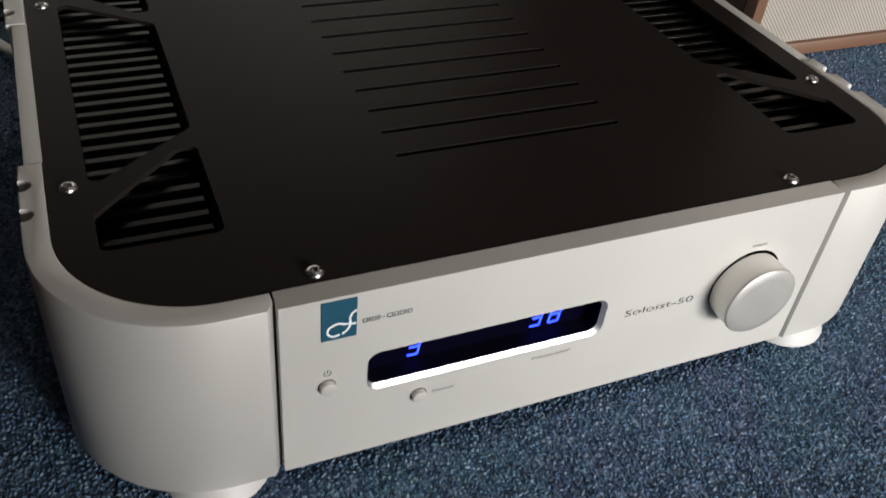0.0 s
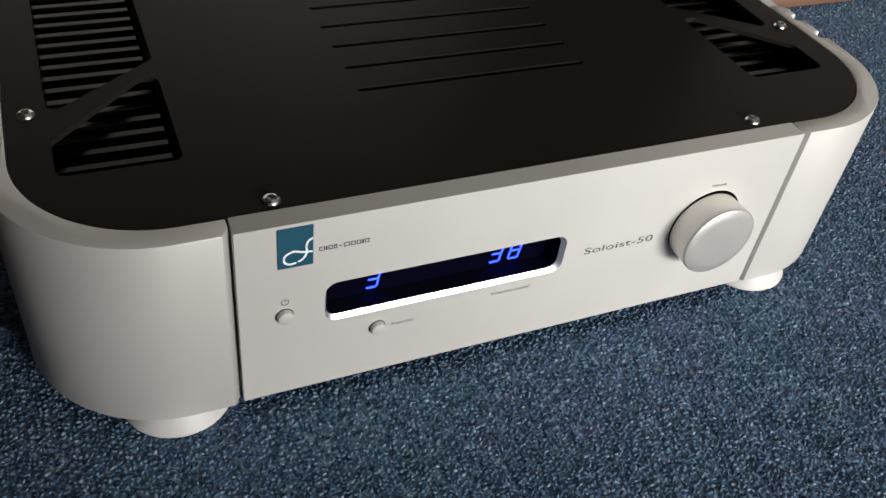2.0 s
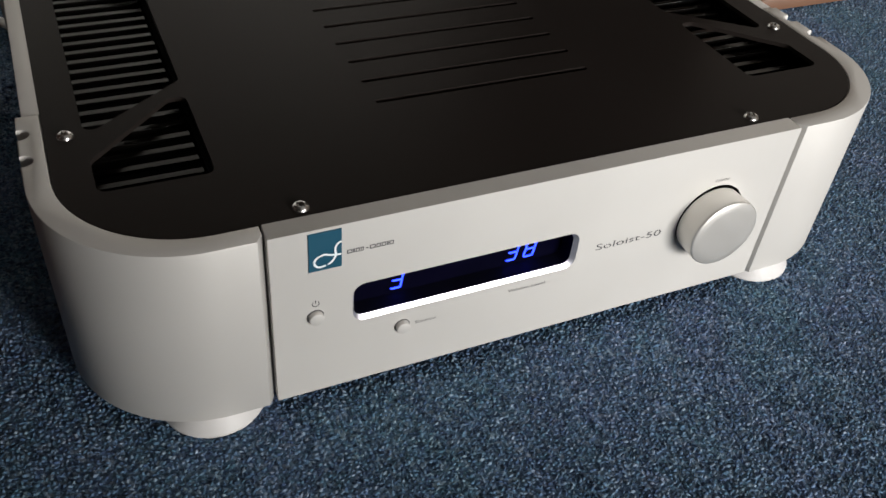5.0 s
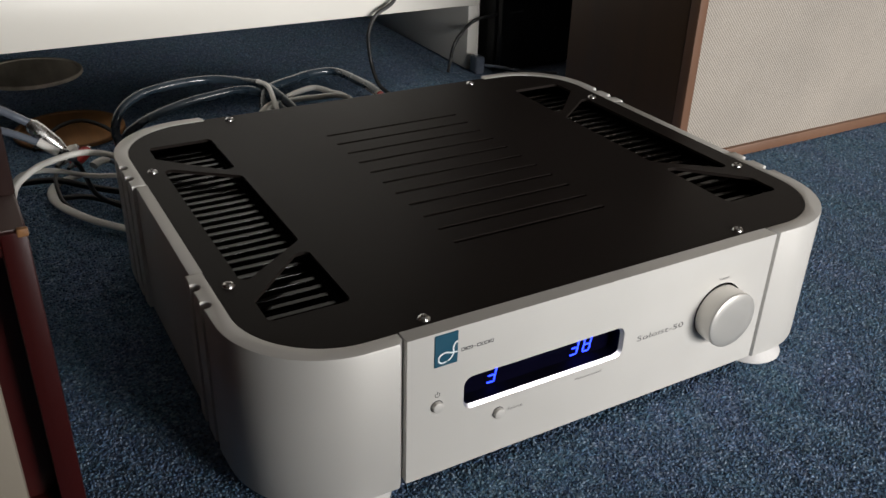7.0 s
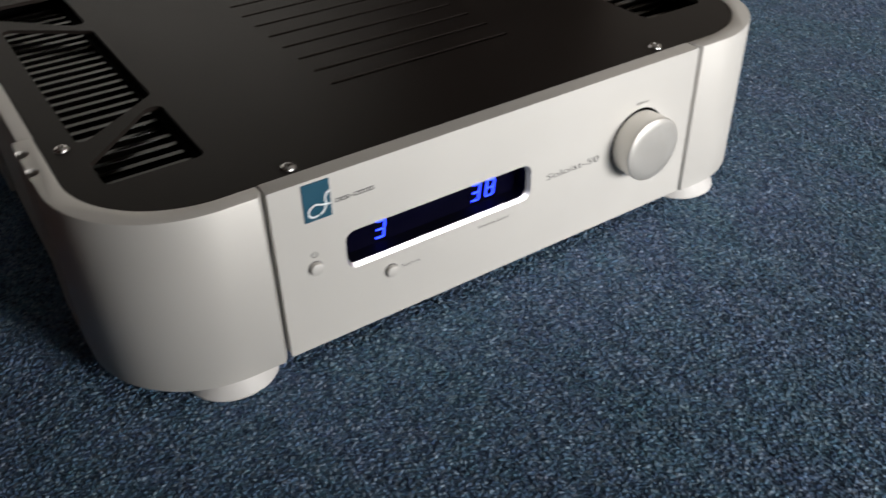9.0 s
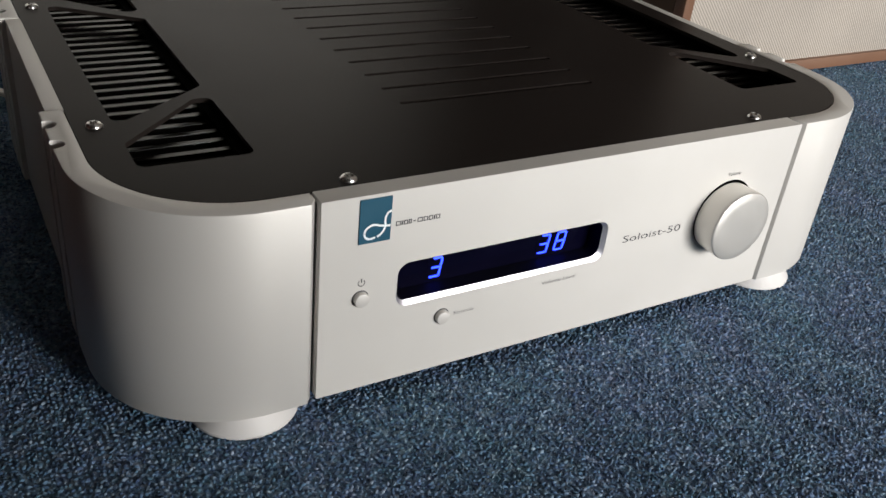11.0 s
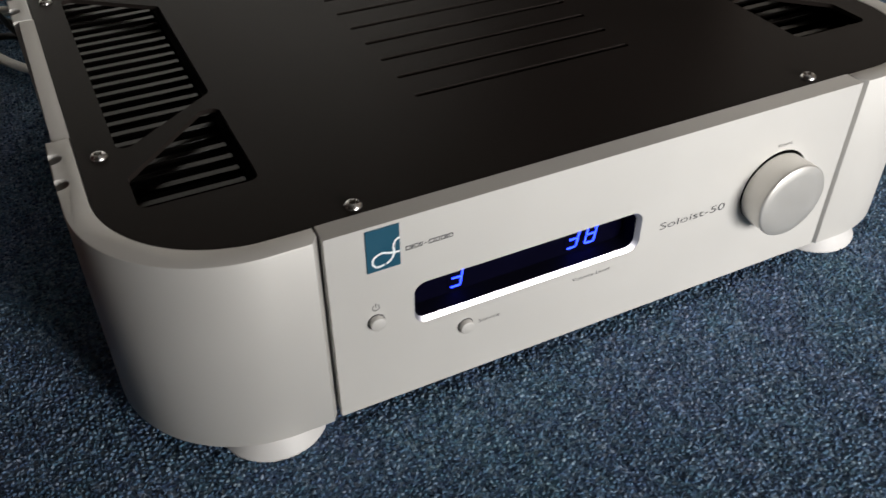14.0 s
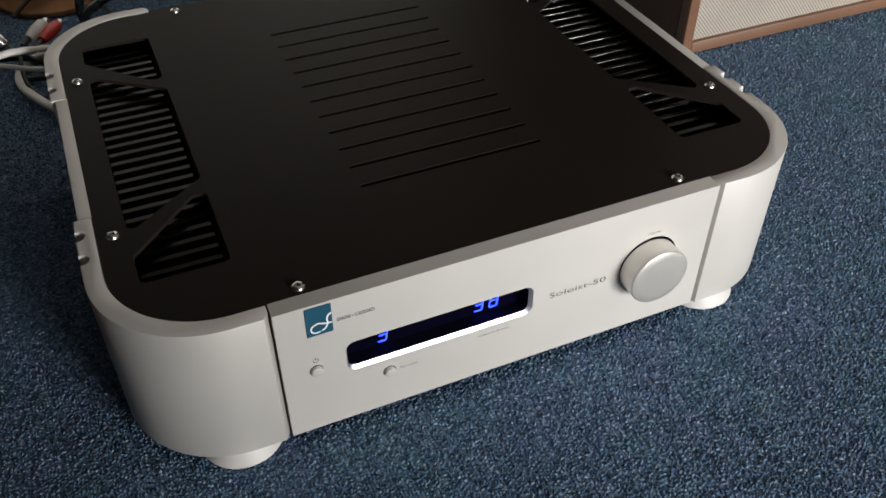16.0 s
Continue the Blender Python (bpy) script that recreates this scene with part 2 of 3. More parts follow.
def rounded_rect(x0, x1, z0, z1, r, n=8):
    return rounded([(x0, z0), (x1, z0), (x1, z1), (x0, z1)], r, n)


def prism(outline, z0, z1, holes=(), edge=0.0):
    """A plate cut to an outline, with holes through it; edge rounds the rims of a plate with no holes."""
    bm = bmesh.new()
    if holes:
        edges = []
        for loop in (outline, *holes):
            vs = [bm.verts.new((x, y, z1)) for x, y in loop]
            edges += [bm.edges.new((vs[i - 1], vs[i])) for i in range(len(vs))]
        bmesh.ops.triangle_fill(bm, use_beauty=True, use_dissolve=False, edges=edges)
        faces = bm.faces[:]
    else:
        faces = [bm.faces.new([bm.verts.new((x, y, z1)) for x, y in outline])]
    made = bmesh.ops.extrude_face_region(bm, geom=faces)["geom"]
    low = [v for v in made if isinstance(v, bmesh.types.BMVert)]
    bmesh.ops.translate(bm, verts=low, vec=(0, 0, z0 - z1))
    if edge:
        bmesh.ops.recalc_face_normals(bm, faces=bm.faces[:])
        rims = [e for e in bm.edges if abs(e.verts[0].co.z - e.verts[1].co.z) < 1e-7]
        bmesh.ops.bevel(bm, geom=rims, offset=edge, segments=2, affect="EDGES", profile=0.5)
    return bm


def lathe(profile, n=48):
    """A round body from (radius, height) pairs about the z axis."""
    bm = bmesh.new()
    rings = []
    for r, h in profile:
        if r < 1e-6:
            rings.append([bm.verts.new((0, 0, h))])
        else:
            rings.append([bm.verts.new((r * math.cos(2 * math.pi * i / n), r * math.sin(2 * math.pi * i / n), h)) for i in range(n)])
    for a, b in zip(rings, rings[1:]):
        for i in range(n):
            vs = [a[i % len(a)], a[(i + 1) % len(a)], b[(i + 1) % len(b)], b[i % len(b)]]
            vs = list(dict.fromkeys(vs))
            if len(vs) > 2:
                bm.faces.new(vs)
    return bm


def loft(loops):
    """A skin between closed outlines of equal count, each a list of 3D points."""
    bm = bmesh.new()
    rows = [[bm.verts.new(p) for p in loop] for loop in loops]
    for a, b in zip(rows, rows[1:]):
        for i in range(len(a)):
            bm.faces.new((a[i - 1], a[i], b[i], b[i - 1]))
    return bm


def tube(points, radius, sides=10, steps=10, flat=1.0):
    """A round or flattened cord along a smooth line through the points, closed at both ends."""
    pts = [Vector(p) for p in points]
    line = []
    for i in range(len(pts) - 1):
        a, b, c, d = pts[max(i - 1, 0)], pts[i], pts[i + 1], pts[min(i + 2, len(pts) - 1)]
        for j in range(steps):
            t = j / steps
            line.append(0.5 * (2 * b + (c - a) * t + (2 * a - 5 * b + 4 * c - d) * t * t + (3 * b - a - 3 * c + d) * t ** 3))
    line.append(pts[-1])
    bm = bmesh.new()
    rings = []
    for i, p in enumerate(line):
        way = (line[min(i + 1, len(line) - 1)] - line[max(i - 1, 0)]).normalized()
        side = way.cross(Vector((0, 0, 1)))
        side = side.normalized() if side.length > 1e-4 else Vector((1, 0, 0))
        up = side.cross(way)
        rings.append([bm.verts.new(p + radius * (math.cos(2 * math.pi * k / sides) * side + flat * math.sin(2 * math.pi * k / sides) * up)) for k in range(sides)])
    for a, b in zip(rings, rings[1:]):
        for k in range(sides):
            bm.faces.new((a[k - 1], a[k], b[k], b[k - 1]))
    bm.faces.new(rings[0])
    bm.faces.new(rings[-1])
    return bm


def lettering(body, size, x, z, width, parent, material, lean=0.0, depth=0.00015):
    """Printed words on the front plate, stretched to a width, starting at x with the foot at z."""
    font = bpy.data.curves.new("lettering", "FONT")
    font.body, font.size, font.shear, font.extrude, font.resolution_u, font.offset = body, size, lean, 0.0, 3, -0.005 * size
    temp = new("lettering", font)
    bpy.context.view_layer.update()
    data = bpy.data.meshes.new_from_object(temp)
    bpy.data.objects.remove(temp)
    xs = [v.co.x for v in data.vertices]
    data.transform(Matrix.Translation((x, -depth, z)) @ UPRIGHT @ Matrix.Diagonal((width / (max(xs) - min(xs)), 1, 1, 1)) @ Matrix.Translation((-min(xs), 0, 0)))
    data.materials.clear()
    data.materials.append(material)
    ob = new("lettering", data)
    ob.parent = parent
    return ob


# ---- room ----
def structure(name, bm, material, label, category):
    return tagged(finish(name, bm, material, None, label), label, category, "", "structure")


structure("floor", box(-2.0, 2.2, -2.6, 1.75, -0.05, -0.0011), CARPET, "dark blue speckled carpet floor", "floor")
structure("wall_back", box(-2.1, 2.3, 1.75, 1.85, -0.05, 2.6), WALL, "plain painted back wall of the room", "wall")
structure("wall_left", box(-2.1, -2.0, -2.7, 1.75, -0.05, 2.6), WALL, "plain painted side wall of the room", "wall")
structure("wall_right", box(2.2, 2.3, -2.7, 1.75, -0.05, 2.6), WALL, "plain painted side wall of the room", "wall")
structure("wall_front", turned(prism([(-2.0, -0.05), (2.2, -0.05), (2.2, 2.6), (-2.0, 2.6)], 0, 0.1, [[(0.01, 0.26), (1.51, 0.26), (1.51, 1.02), (0.01, 1.02)]]), Matrix.Translation((0, -2.6, 0)) @ UPRIGHT), WALL, "painted wall with a window opening", "wall")
# unseen wall, added to hold window light off the left side
structure("shade_wall", box(-2.0, 0.06, -0.98, -0.90, -0.05, 2.6), WALL, "plain unseen wall added to shade the left side", "wall")
structure("ceiling", box(-2.1, 2.3, -2.7, 1.85, 2.6, 2.7), CEILING, "plain white ceiling", "ceiling")
window = structure("window_1", turned(prism([(0.01, 0.26), (1.51, 0.26), (1.51, 1.02), (0.01, 1.02)], 0.02, 0.07, [[(0.05, 0.30), (0.74, 0.30), (0.74, 0.98), (0.05, 0.98)], [(0.78, 0.30), (1.47, 0.30), (1.47, 0.98), (0.78, 0.98)]]), Matrix.Translation((0, -2.6, 0)) @ UPRIGHT), LAMINATE, "white framed two-pane window", "window")


# ---- amplifier ----
AMP = thing("amplifier", (0, 0, 0), "silver hi-fi amplifier with a black vented top, standing on blue carpet", "amplifier")
TOP, DEEP, OUT, RIM, BEND = 0.1108, 0.394, 0.232, 0.0105, 0.066
SET = 0.0018  # the right end stands this much nearer to the middle

INNER = 0.0585  # inner bend of the rim


def arc(cx, cy, r, a0, a1, n):
    return [(cx + r * math.cos(radians(a0 + (a1 - a0) * i / n)), cy + r * math.sin(radians(a0 + (a1 - a0) * i / n))) for i in range(n + 1)]


def corner_outline():
    """The plan of the front left corner block: a bent bar with a chamfered end and two round grooves near its tail."""
    c = (-OUT + BEND, BEND)
    line = [(-0.1452, RIM), (-0.1452, 0.0046), (-0.1484, 0.0)]
    line += arc(*c, BEND, 270, 180, 28)
    for y in (0.0865, 0.1085):
        line += arc(-OUT + 0.001, y, 0.0042, -110, 110, 10)
    line += [(-OUT, 0.1245), (-OUT + 0.0105, 0.1245)]
    line += arc(-OUT + RIM + INNER, RIM + INNER, INNER, 180, 270, 24)
    return line


def corner_block(mx, my):
    pts = [(x * mx - (SET if mx < 0 else 0), y if my > 0 else DEEP - y) for x, y in corner_outline()]
    part("corner_block", prism(pts, 0.0065, TOP, edge=0.0007), SILVER, AMP)


for mx in (1, -1):
    for my in (1, -1):
        corner_block(mx, my)
for side in (-1, 1):
    s = SET if side > 0 else 0
    part("side_panel", box(min(side * 0.2195, side * 0.2292) - s, max(side * 0.2195, side * 0.2292) - s, 0.1245, DEEP - 0.1245, 0.0065, TOP - 0.0004, 0.0005), SILVER, AMP)

# front plate with the display opening
DX0, DX1, DZ0, DZ1 = -0.1065, 0.0145, 0.0500, 0.0735
opening = rounded_rect(DX0, DX1, DZ0, DZ1, 0.0062)
plate = prism(rounded_rect(-0.1443, 0.1443 - SET, 0.0085, TOP, 0.0006, 2), -RIM, 0.0, [opening])
part("front_plate", turned(plate, UPRIGHT), SILVER, AMP)
inner = rounded_rect(DX0 + 0.0009, DX1 - 0.0026, DZ0 + 0.0023, DZ1 - 0.0007, 0.0050)
bevel = loft([[(x, 0.0001, z) for x, z in opening], [(x, 0.0015, z) for x, z in inner]])
part("display_bevel", bevel, POLISHED, AMP, "bright polished bevel round the display")
part("display_well", loft([[(x, 0.0015, z) for x, z in inner], [(x, 0.0106, z) for x, z in inner]]), WELL, AMP, "dark well behind the bevel")
display = part("display", box(DX0 - 0.002, DX1 + 0.002, 0.0106, 0.0111, DZ0 - 0.002, DZ1 + 0.002), SCREEN, AMP, "dark blue-black display window")

# lit digits
SEG = {"3": "abcdg", "8": "abcdefg"}


def digit(ch, x, z, w=0.0052, h=0.0100, t=0.00056, lean=0.16):
    tile = part("digit", box(x - 0.0012, x + w + 0.003, 0.0104, 0.0108, z - 0.001, z + h + 0.001), SCREEN, AMP, "lit blue seven-segment figure")
    half = h / 2
    bars = {"a": (0, h, w, h), "g": (0, half, w, half), "d": (0, 0, w, 0), "f": (0, half, 0, h), "b": (w, half, w, h), "e": (0, 0, 0, half), "c": (w, 0, w, half)}
    for k in SEG[ch]:
        bm = bmesh.new()
        a, b = Vector(bars[k][:2]), Vector(bars[k][2:])
        u = (b - a).normalized()
        v = Vector((-u.y, u.x)) * t / 2
        a, b = a + u * t * 0.25, b - u * t * 0.25
        ring = [a, a + u * t / 2 - v, b - u * t / 2 - v, b, b - u * t / 2 + v, a + u * t / 2 + v]
        front = [bm.verts.new((x + p.x + lean * p.y, 0.0098, z + p.y)) for p in ring]
        back = [bm.verts.new((x + p.x + lean * p.y, 0.0104, z + p.y)) for p in ring]
        bm.faces.new(front)
        for i in range(6):
            bm.faces.new((front[i - 1], front[i], back[i], back[i - 1]))
        part("segment", bm, SEGMENT, tile, "glowing blue bar")


digit("3", -0.0840, 0.0554)
digit("3", -0.0209, 0.0554)
digit("8", -0.0108, 0.0554)

# knob and buttons
KX, KZ = 0.0971, 0.0618


def facing(x, z):
    return Matrix.Translation((x, 0, z)) @ UPRIGHT


knob = part("volume_knob", turned(lathe([(0.0190, 0.0), (0.0203, 0.0008), (0.0208, 0.0137), (0.0207, 0.0144), (0.0204, 0.0149), (0.0199, 0.0152), (0.015, 0.0157), (0.008, 0.0160), (0, 0.0161)], 72), facing(KX, KZ)), KNOB, AMP, "round silver volume knob")
part("knob_recess", turned(lathe([(0.0170, 0.0001), (0.0208, 0.0002), (0.0211, 0.0)], 72), facing(KX + 0.0006, KZ + 0.0004)), INSIDE_SHADE, AMP, "dark gap round the knob")
for name, bx, bz in (("power_button", -0.1246, 0.0598), ("source_button", -0.0810, 0.0392)):
    b = part(name, turned(lathe([(0.0036, 0.0), (0.0036, 0.0021), (0.0033, 0.0026), (0.0026, 0.0028), (0, 0.0029)], 32), facing(bx, bz)), SILVER, AMP, "small round silver push button")
    part("button_gap", turned(lathe([(0.0034, 0.0001), (0.0040, 0.0002), (0.0041, 0.0)], 32), facing(bx, bz)), INK, b, "dark ring round the button")

# printing on the front
lettering("Soloist-50", 0.0060, 0.0262, 0.0577, 0.0405, AMP, INK, 0.0)
lettering("Volume", 0.0030, 0.0935, 0.0862, 0.0095, AMP, PALE_INK)
lettering("Volume Level", 0.0030, -0.0232, 0.0430, 0.0215, AMP, PALE_INK)
lettering("Source", 0.0030, -0.0742, 0.0380, 0.0112, AMP, PALE_INK)
ring = arc(0, 0, 0.0016, 130, 410, 20)
sign = tube([(x, 0, y) for x, y in ring], 0.00022, 4, 1, 1.0)
part("power_sign", turned(sign, Matrix.Translation((-0.1244, -0.0001, 0.0678)) @ Matrix.Diagonal((1, 0.5, 1, 1))), INK, AMP, "printed standby sign")
part("power_sign", box(-0.12462, -0.12418, -0.0002, 0.0, 0.0681, 0.0699), INK, AMP)
# maker's name as plain hollow bars
xs = -0.1096
for w in (0.0024, 0.0007, 0.0020, 0.0014, 0.0, 0.0013, 0.0, 0.0027, 0.0021, 0.0021, 0.0007, 0.0021):
    if w:
        z0, z1 = (0.0945, 0.0949) if w == 0.0013 else (0.0937, 0.0959)
        bar = [(xs, z0), (xs + w, z0), (xs + w, z1), (xs, z1)]
        hole = [[(xs + 0.0004, z0 + 0.0004), (xs + w - 0.0004, z0 + 0.0004), (xs + w - 0.0004, z1 - 0.0004), (xs + 0.0004, z1 - 0.0004)]] if w > 0.0013 else []
        part("printed_bar", turned(prism(bar, 0.00005, 0.00015, hole), UPRIGHT), INK, AMP)
    xs += w + 0.0004

# badge with a white scroll
badge = part("badge", box(-0.1272, -0.1122, -0.0006, 0.0, 0.0878, 0.1092, 0.0001, 1), TEAL, AMP, "teal badge with a white scroll")


def stroke(points, r=0.00056):
    bm = tube([(x, 0, z) for x, z in points], r, 6, 8)
    turned(bm, Matrix.Translation((0, -0.0006, 0)) @ Matrix.Diagonal((1, 0.4, 1, 1)))
    part("scroll", bm, WHITE_INK, badge)


stroke([(-0.1195, 0.0903), (-0.1226, 0.0900), (-0.1246, 0.0920), (-0.1240, 0.0950), (-0.1205, 0.0966), (-0.1170, 0.0956), (-0.1126, 0.0950)])
stroke([(-0.1186, 0.0905), (-0.1165, 0.0920), (-0.1150, 0.0950), (-0.1152, 0.0985), (-0.1142, 0.1012), (-0.1124, 0.1022)])

# black top plate with vents and slots
SHY = 0.0003
inset = 0.0004
left = arc(-OUT + RIM + INNER, RIM + INNER, INNER - inset, 270, 180, 24)
front_left = [(x, y) for x, y in left]
back_left = [(x, DEEP - y) for x, y in reversed(left)]
outline = front_left + back_left + [(-0.1452, DEEP - RIM - inset), (-0.1452, DEEP - 0.0075), (0.1452 - SET, DEEP - 0.0075), (0.1452 - SET, DEEP - RIM - inset)] + [(-x - SET, y) for x, y in reversed(back_left)] + [(-x - SET, y) for x, y in reversed(front_left)]
VX0, VX1 = -0.2038, -0.1530
vents = []
for sx in (1, -1):
    tri = [(VX0, 0.0535), (VX1, 0.0535), (VX1, 0.1220), (VX1 - 0.009, 0.1220), (VX0, 0.0790)]
    mid = [(VX0, 0.0995), (VX1, 0.1387), (VX1, DEEP - 0.1387), (VX0, DEEP - 0.0995)]
    far = [(x, DEEP - y) for x, y in reversed(tri)]
    for shape in (tri, mid, far):
        vents.append([(x * sx - (SET if sx < 0 else 0), y) for x, y in rounded(shape, 0.0044, 6)])
slots = []
for i in range(11):
    y = 0.0893 + 0.02148 * i
    slots.append(rounded_rect(-0.0635, 0.0635, y - 0.0017, y + 0.0017, 0.0017, 4))
part("top_plate", prism(outline, TOP - 0.0028, TOP - SHY, vents + slots), BLACK, AMP, "matt black vented top plate")
part("chassis", prism(rounded([(-0.2188, RIM + 0.0008), (0.2168, RIM + 0.0008), (0.2168, DEEP - RIM - 0.001), (-0.2188, DEEP - RIM - 0.001)], 0.0585, 16), 0.0095, 0.078), INSIDE_SHADE, AMP, "inner chassis, near-black for the shade inside")
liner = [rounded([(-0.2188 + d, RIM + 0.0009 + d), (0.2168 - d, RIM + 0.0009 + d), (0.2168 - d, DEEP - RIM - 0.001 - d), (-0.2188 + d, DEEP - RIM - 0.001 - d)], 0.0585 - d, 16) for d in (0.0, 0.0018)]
part("inner_liner", prism(liner[0], 0.0782, 0.1078, [liner[1]]), INSIDE_SHADE, AMP, "inner chassis wall, near-black for the shade inside")
part("rear_panel", box(-0.145, 0.143, DEEP - RIM, DEEP - 0.008, 0.009, TOP - 0.0030), BLACK, AMP)
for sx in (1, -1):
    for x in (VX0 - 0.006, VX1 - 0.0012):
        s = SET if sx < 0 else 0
        part("vent_rail", box(min(sx * x, sx * (x + 0.004)) - s, max(sx * x, sx * (x + 0.004)) - s, 0.05, DEEP - 0.05, 0.090, 0.1010), INSIDE_SHADE, AMP)

screw = lathe([(0.0039, 0.0), (0.0039, 0.0003), (0.0035, 0.0012), (0.0026, 0.0019), (0.0018, 0.0021), (0.00175, 0.0006), (0, 0.0006)], 24)
screw = part("screw", screw, STEEL, AMP, "domed steel socket screw")
screw.location = (-0.125, 0.0170, TOP - SHY)
for x, y in ((0.1224, 0.0172), (-0.125, DEEP - 0.0170), (0.1224, DEEP - 0.0170), (-0.212, 0.1015), (0.209, 0.1015), (-0.212, DEEP - 0.1035), (0.209, DEEP - 0.1035)):
    s = new("screw", screw.data)
    s.parent, s.location = AMP, (x, y, TOP - SHY)
    tagged(s, "domed steel socket screw")

foot = lathe([(0, 0.0), (0.0246, 0.0), (0.0257, 0.0006), (0.0257, 0.0018), (0.0218, 0.0064), (0.0200, 0.0090), (0, 0.0090)], 56)
foot = part("foot", foot, FOOT, AMP, "flared pale round foot")
foot.location = (-0.1718, 0.0210, -0.0012)
for x, y in ((0.1632, 0.0210), (-0.1718, DEEP - 0.0210), (0.1632, DEEP - 0.0210)):
    f = new("foot", foot.data)
    f.parent, f.location = AMP, (x, y, -0.0012)
    tagged(f, "flared pale round foot")

fin_bm = prism([(-0.0018, -0.002), (0.0018, -0.002), (0.0018, 0.0), (-0.00172, 0.0), (-0.0018, -0.0002)], -0.0255, 0.0255)
turned(fin_bm, Matrix(((0, 0, 1, 0), (1, 0, 0, 0), (0, 1, 0, 0), (0, 0, 0, 1))))
bmesh.ops.recalc_face_normals(fin_bm, faces=fin_bm.faces[:])
for face in fin_bm.faces:
    if face.normal.y < -0.8 and face.normal.z > 0.2:
        face.material_index = 1
fin = finish("fin", fin_bm, FIN, AMP, "", 10)
fin.data.materials.append(FIN)
# only the right fins get the bright edge that makes the glints
glinting = fin.data.copy()
glinting.materials[1] = GLINT_EDGE
first = True
for sx in (1, -1):
    for i in range(27):
        f = fin if first else new("fin", fin.data if sx > 0 else glinting)
        first = False
        f.parent, f.location = AMP, (sx * -0.1815 - (SET if sx < 0 else 0), 0.0588 + 0.01074 * i, 0.1018)


# ---- loudspeaker ----
SPK = thing("loudspeaker", (0.350, 0.311, 0), "walnut loudspeaker with a ribbed beige grille, standing on carpet", "loudspeaker")
SW, SH, SD = 0.60, 0.72, 0.205
part("cabinet", box(0, SW, 0.008, SD, 0.0, SH, 0.0015), WALNUT, SPK, "dark walnut cabinet")
for b in ((0, 0.0115, -0.006, 0.008, 0, SH), (SW - 0.0115, SW, -0.006, 0.008, 0, SH), (0.0115, SW - 0.0115, -0.006, 0.008, 0, 0.0125), (0.0115, SW - 0.0115, -0.006, 0.008, SH - 0.0125, SH)):
    part("trim", box(*b, 0.0012), TRIM, SPK, "reddish wood trim")
part("grille", box(0.0115, SW - 0.0115, -0.001, 0.008, 0.0125, SH - 0.0125), GRILLE, SPK, "beige ribbed grille cloth")

SUB = thing("black_cabinet", (0.368, 0.70, 0), "plain black cabinet standing behind the loudspeaker", "cabinet")
part("body", box(0, 0.6, 0.012, 0.45, 0.0, 0.7, 0.003), BLACK_LACQUER_AND_SHADE, SUB)
part("front_panel", box(0.004, 0.596, 0.0, 0.0118, 0.004, 0.696, 0.002), BLACK_LACQUER_AND_SHADE, SUB)

# ---- white console ----
CON = thing("media_console", (0.0, 0.735, 0), "cream white media console raised on side panels", "cabinet")
part("side_panel", box(0.3365, 0.3555, 0.0, 0.48, 0.0, 0.0928, 0.001), LAMINATE, CON)
part("side_panel", box(-1.30, -1.279, 0.0, 0.48, 0.0, 0.0928, 0.001), LAMINATE, CON)
part("carcass", box(-1.30, 0.3555, 0.018, 0.48, 0.093, 0.62, 0.002), LAMINATE, CON)
part("rail", box(-1.30, 0.3555, 0.0, 0.0178, 0.093, 0.1560, 0.0012), LAMINATE, CON)
for k in range(3):
    part("drawer_front", box(-1.30 + 0.5518 * k + 0.001, -1.30 + 0.5518 * (k + 1) - 0.001, 0.0, 0.0178, 0.1580, 0.615, 0.0012), LAMINATE, CON)
# black boards added so the space under the console stays in deep shade
part("back_shade_board", box(-1.279, 0.3365, 0.465, 0.48, 0.0, 0.0906), BLACK_LACQUER_AND_SHADE, CON, "black board added for the shade at the back")
part("bottom_shade_board", box(-1.278, 0.3360, 0.022, 0.478, 0.0908, 0.0926), BLACK_LACQUER_AND_SHADE, CON, "black board added for the shade under the console")


# ---- maroon cabinets ----
def framed(place, label, w, h, d, low, rail, stile, shy, wood):
    """A cabinet with a frame round a recessed cloth panel; its origin is the foot of its right front edge."""
    ob = thing("wooden_cabinet", place, label, "cabinet", "stacked maroon cabinets")
    part("body", box(-w, 0, 0.045, d, 0, h, 0.0012), DARK_RED, ob)
    for x0, x1 in ((-stile, 0), (-w, -w + stile)):
        part("stile", box(x0, x1, 0, 0.0448, 0, h, 0.0015), wood, ob)
    for z0, z1 in ((0, low), (h - rail, h)):
        part("rail", box(-w + stile, -stile, 0.0006, 0.0448, z0, z1, 0.0012), wood, ob)
    part("backing", box(-w + stile, -stile, 0.018, 0.0446, low, h - rail), wood, ob)
    part("top_board", box(-w + 0.002, -0.001, 0.002, d - 0.002, h, h + 0.0012, 0.0005), TOP_SHEEN, ob, "greyish brown top with its sheen in the colour")
    part("cloth_panel", box(-w + stile + shy, -stile - shy, 0.008, 0.0178, low + 0.0003, h - rail - 0.0003, 0.003), CREAM, ob, "cream cloth panel")
    return ob


low_cabinet = framed((-0.3135, 0.060, 0), "maroon wooden cabinet with a recessed cream panel", 0.33, 0.190, 0.26, 0.020, 0.012, 0.0125, 0.0150, MAROON)
part("chipped_corner", box(-0.0048, 0.0005, -0.0005, 0.0034, 0.1872, 0.1915, 0.0009), CORK, low_cabinet, "chipped corner of bare orange wood")
